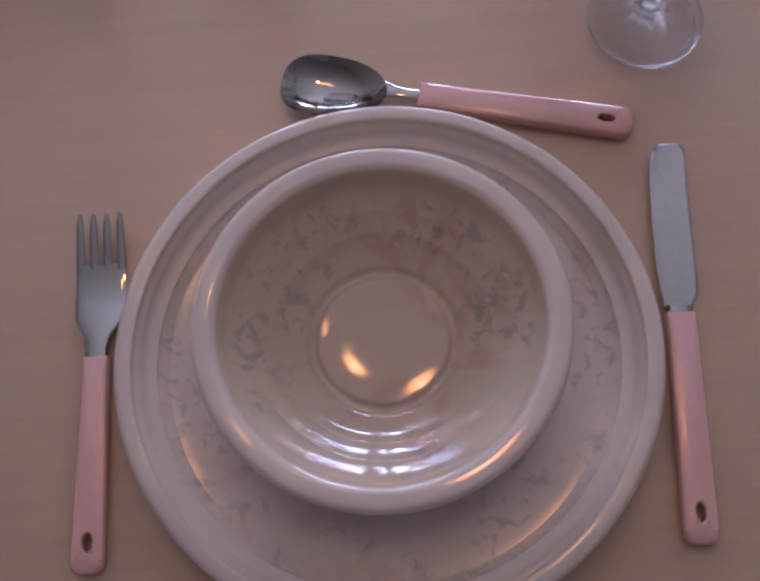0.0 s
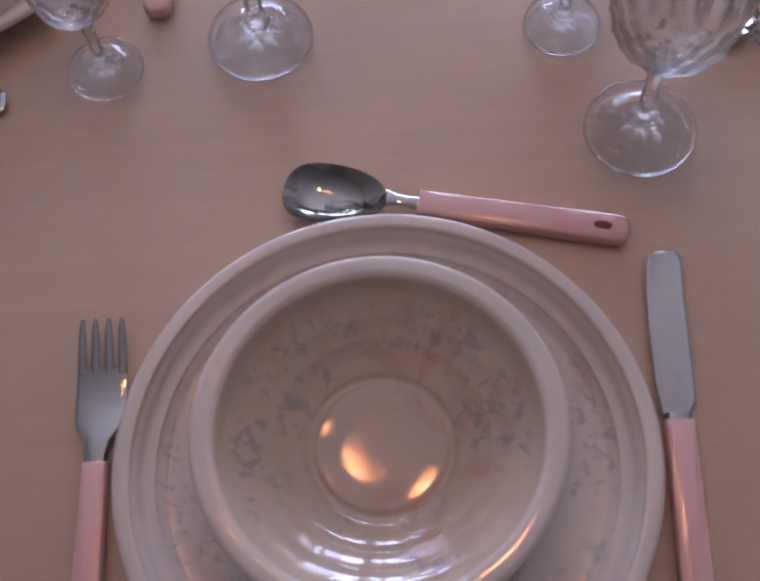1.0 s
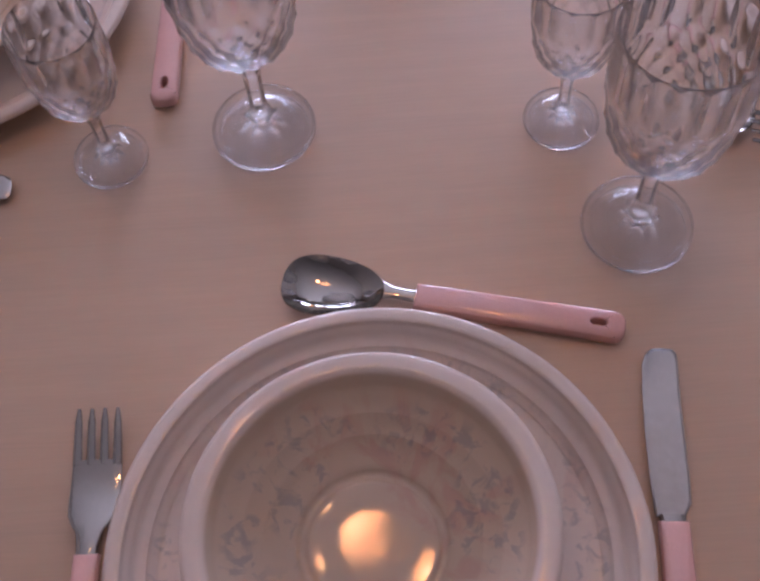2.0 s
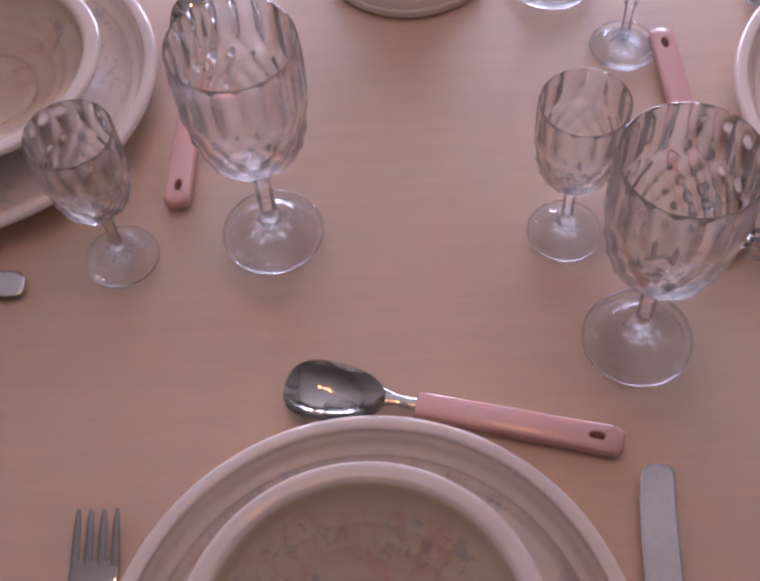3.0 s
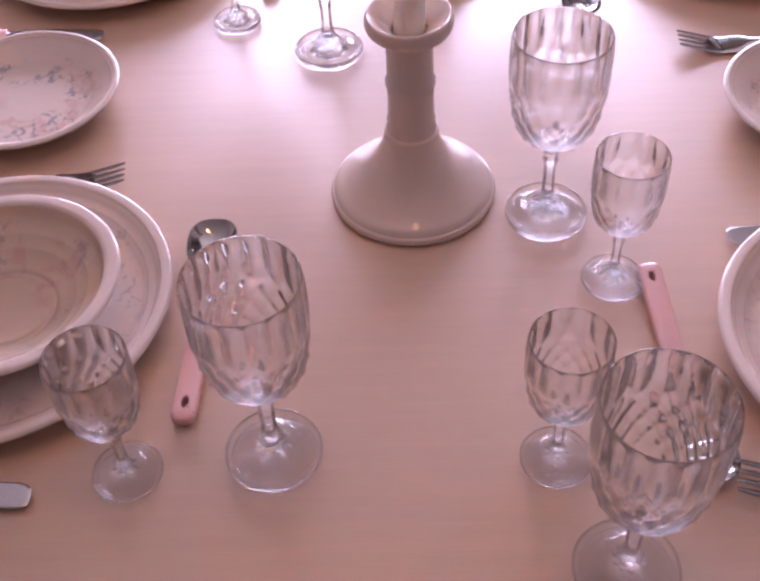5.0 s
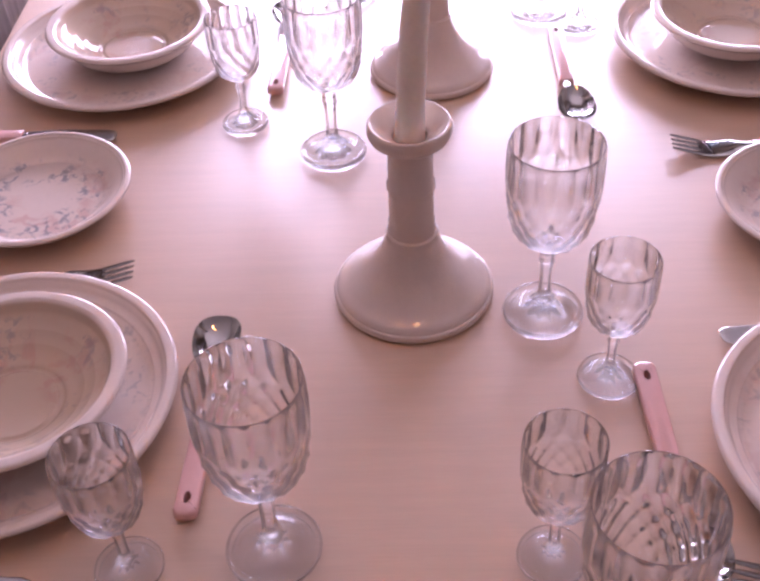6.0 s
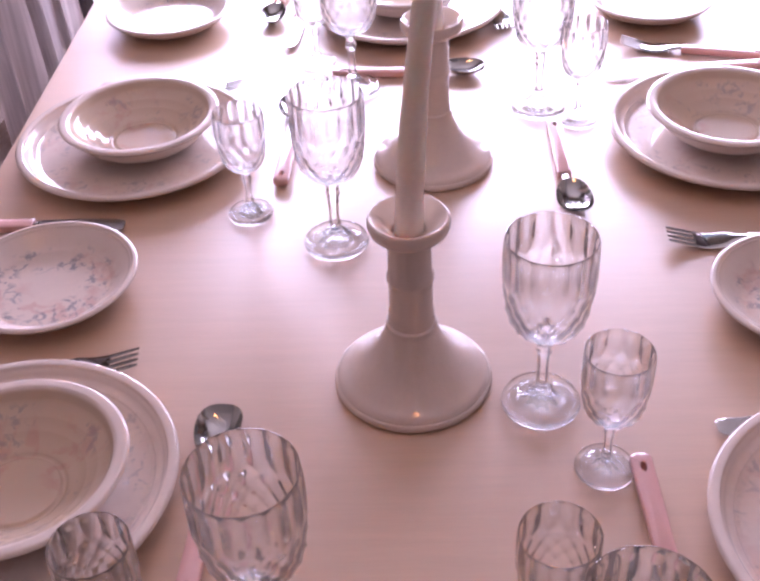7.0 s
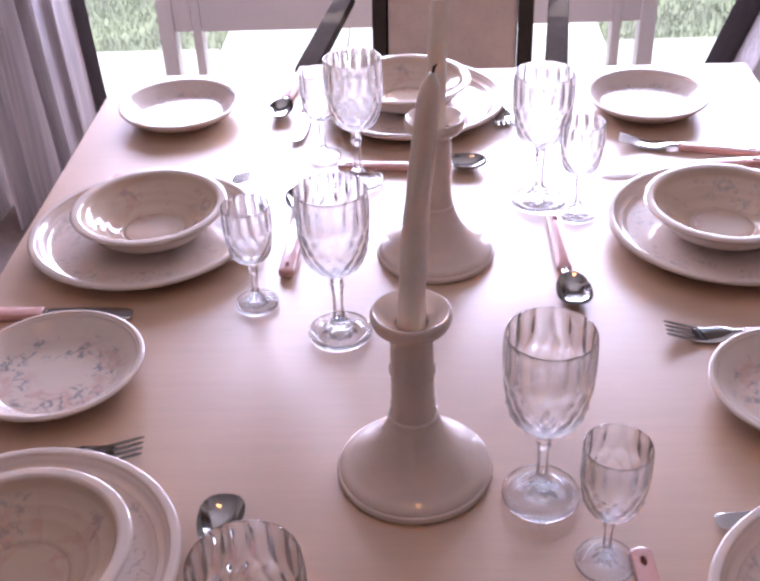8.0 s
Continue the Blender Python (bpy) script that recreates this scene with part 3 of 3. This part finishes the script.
def fork(m):
    ob = thing("dinner_fork", m, "steel dinner fork with a pink plastic handle", "fork", "dinner forks")
    handle(ob, 0.106, 0.0130, 0.0160, 0.0012, 0.0090)
    part("neck", strip([(-0.005, 0, 0.0060, 0.0058, 0.0024), (0.004, 0, 0.0064, 0.0058, 0.0018), (0.011, 0, 0.0060, 0.0070, 0.0013), (0.0155, 0, 0.0054, 0.0100, 0.0011), (0.020, 0, 0.0046, 0.0124, 0.0010),
                        (0.028, 0, 0.0032, 0.0131, 0.0009), (0.036, 0, 0.0026, 0.0131, 0.0009), (0.044, 0, 0.0034, 0.0130, 0.0009), (0.0495, 0, 0.0044, 0.0128, 0.0009)], 18), STEEL, ob)
    for i in range(4):
        y = (i - 1.5) * 0.0070
        part("tine", strip([(0.047, y, 0.0040, 0.0026, 0.0010), (0.058, y, 0.0066, 0.0023, 0.0011), (0.069, y * 0.99, 0.0096, 0.0020, 0.0010), (0.0755, y * 0.98, 0.0112, 0.0010, 0.0006)], 8), STEEL, ob)
    return ob


def knife(m):
    ob = thing("dinner_knife", m, "steel dinner knife with a pink plastic handle", "knife", "dinner knives")
    handle(ob, 0.113, 0.0150, 0.0165, 0.0010, 0.0095)
    part("bolster", strip([(-0.004, 0, 0.0052, 0.0066, 0.0028), (0.0035, 0, 0.0050, 0.0068, 0.0022)]), STEEL, ob)
    top = [(0.0025, 0.0085), (0.02, 0.0095), (0.045, 0.0100), (0.070, 0.0095), (0.085, 0.0082), (0.0905, 0.0062), (0.0935, 0.0030), (0.0940, -0.0020)]
    low = [(0.0935, -0.0080), (0.0910, -0.0102), (0.085, -0.0105), (0.070, -0.0098), (0.045, -0.0100), (0.020, -0.0102), (0.0095, -0.0098), (0.0025, -0.0060)]
    line = top + low
    c = Vector((0.045, 0, 0))

    def ring(g, z):
        return [(x + (c.x - x) * g * 0.25, y * (1 - g), z) for x, y in line]

    part("blade", rings_mesh([ring(0.12, 0.0042), ring(0, 0.0047), ring(0, 0.0051), ring(0.12, 0.0056)]), SATIN, ob, "plain steel blade with a rounded tip", False)
    return ob


spoon0 = spoon(pose(0.0275, 0.1442, 0.0003, 0, 0, 166.0))
fork0 = fork(pose(-0.1450, 0.0125, 0.0003, 0, 0, 88.6))
knife0 = knife(pose(0.1462, 0.0105, 0.0003, 0, 0, 85.4))
for x, y, a in ((-0.1155, 0.4055, 88), (-0.1000, 0.930, 88), (0.1965, 0.8190, 270), (0.2120, 0.309, 272), (0.052, 1.064, 358), (-0.152, 1.285, 261)):
    copy_thing(spoon0, pose(x, y, 0.0003, 0, 0, a))
for x, y, a in ((-0.274, 0.531, 6), (0.356, 0.700, 178), (0.306, 0.232, 174), (0.375, 1.108, 166), (-0.2435, 1.040, 357), (0.158, 1.2405, 270)):
    copy_thing(fork0, pose(x, y, 0.0003, 0, 0, a))
for x, y, a in ((-0.303, 0.236, 2), (-0.350, 0.748, 0), (0.362, 1.052, 184), (0.366, 0.462, 187), (-0.119, 1.237, 267)):
    copy_thing(knife0, pose(x, y, 0.0003, 0, 0, a))

# ---- the chair at the far end ----
chair = thing("dining_armchair", pose(0.062, 1.62, FLOOR, 0, 0, -7), "dark wooden armchair with brown upholstered back at the table", "chair")
part("seat", box(bmesh.new(), -0.22, -0.10, 0.40, 0.22, 0.33, 0.46, 0.02), BROWN, chair)
back = bmesh.new()
box(back, -0.134, 0, 0, 0.134, 0.035, 0.52, 0.015, pose(0, 0.33, 0.44, -8))
part("backrest", back, BROWN, chair, "brown upholstered back panel")
for sx in (-1, 1):
    bm = bmesh.new()
    box(bm, sx * 0.151 - 0.016, 0, 0, sx * 0.151 + 0.016, 0.035, 0.56, 0.008, pose(0, 0.33, 0.42, -8))
    part("back_post", bm, CHAIRWOOD, chair)
    bm = bmesh.new()
    box(bm, sx * 0.215 - 0.02, -0.06, 0.645, sx * 0.215 + 0.02, 0.34, 0.67, 0.009)
    part("armrest", bm, CHAIRWOOD, chair)
    for y in (-0.05, 0.30):
        part("leg", box(bmesh.new(), sx * 0.195 - 0.018, y, 0, sx * 0.195 + 0.018, y + 0.036, 0.645 if y < 0 else 0.40, 0.005), CHAIRWOOD, chair)

# ---- the lamp over the table, seen only as reflections ----
lamp = thing("pendant_lamp", pose(-0.003, 0.332, 1.25), "brass pendant lamp with glowing amber glass shades", "lamp")
part("rod", bar(bmesh.new(), (0, 0, 0.06), (0, 0, CEIL - 1.25), 0.006, 0.006), LAMPMETAL, lamp)
part("hub", lathe(smooth_profile([(0.0, 0.03), (0.02, 0.035), (0.024, 0.05), (0.016, 0.065), (0.0, 0.07)]), 24), LAMPMETAL, lamp)
for c, s, size in ((-0.072, 0.010, 0.85), (0.082, -0.090, 1.40), (-0.185, 0.110, 0.62), (-0.190, -0.050, 0.6)):
    part("arm", bar(bmesh.new(), (0, 0, 0.05), (c, s, 0.042 * size), 0.005, 0.005), LAMPMETAL, lamp)
    tulip = [(0.0, 0.046), (0.012, 0.045), (0.026, 0.030), (0.031, 0.005), (0.036, -0.024), (0.033, -0.024), (0.028, 0.005), (0.022, 0.026), (0.0, 0.036)]
    sh = part("shade", lathe(smooth_profile(tulip), 32), SHADE, lamp)
    sh.location, sh.scale = (c, s, 0), (size, size, size)
    part("bulb", lathe(smooth_profile([(0.0, -0.022), (0.009, -0.018), (0.013, -0.006), (0.009, 0.010), (0.006, 0.024), (0.0, 0.025)]), 24), BULB, sh)
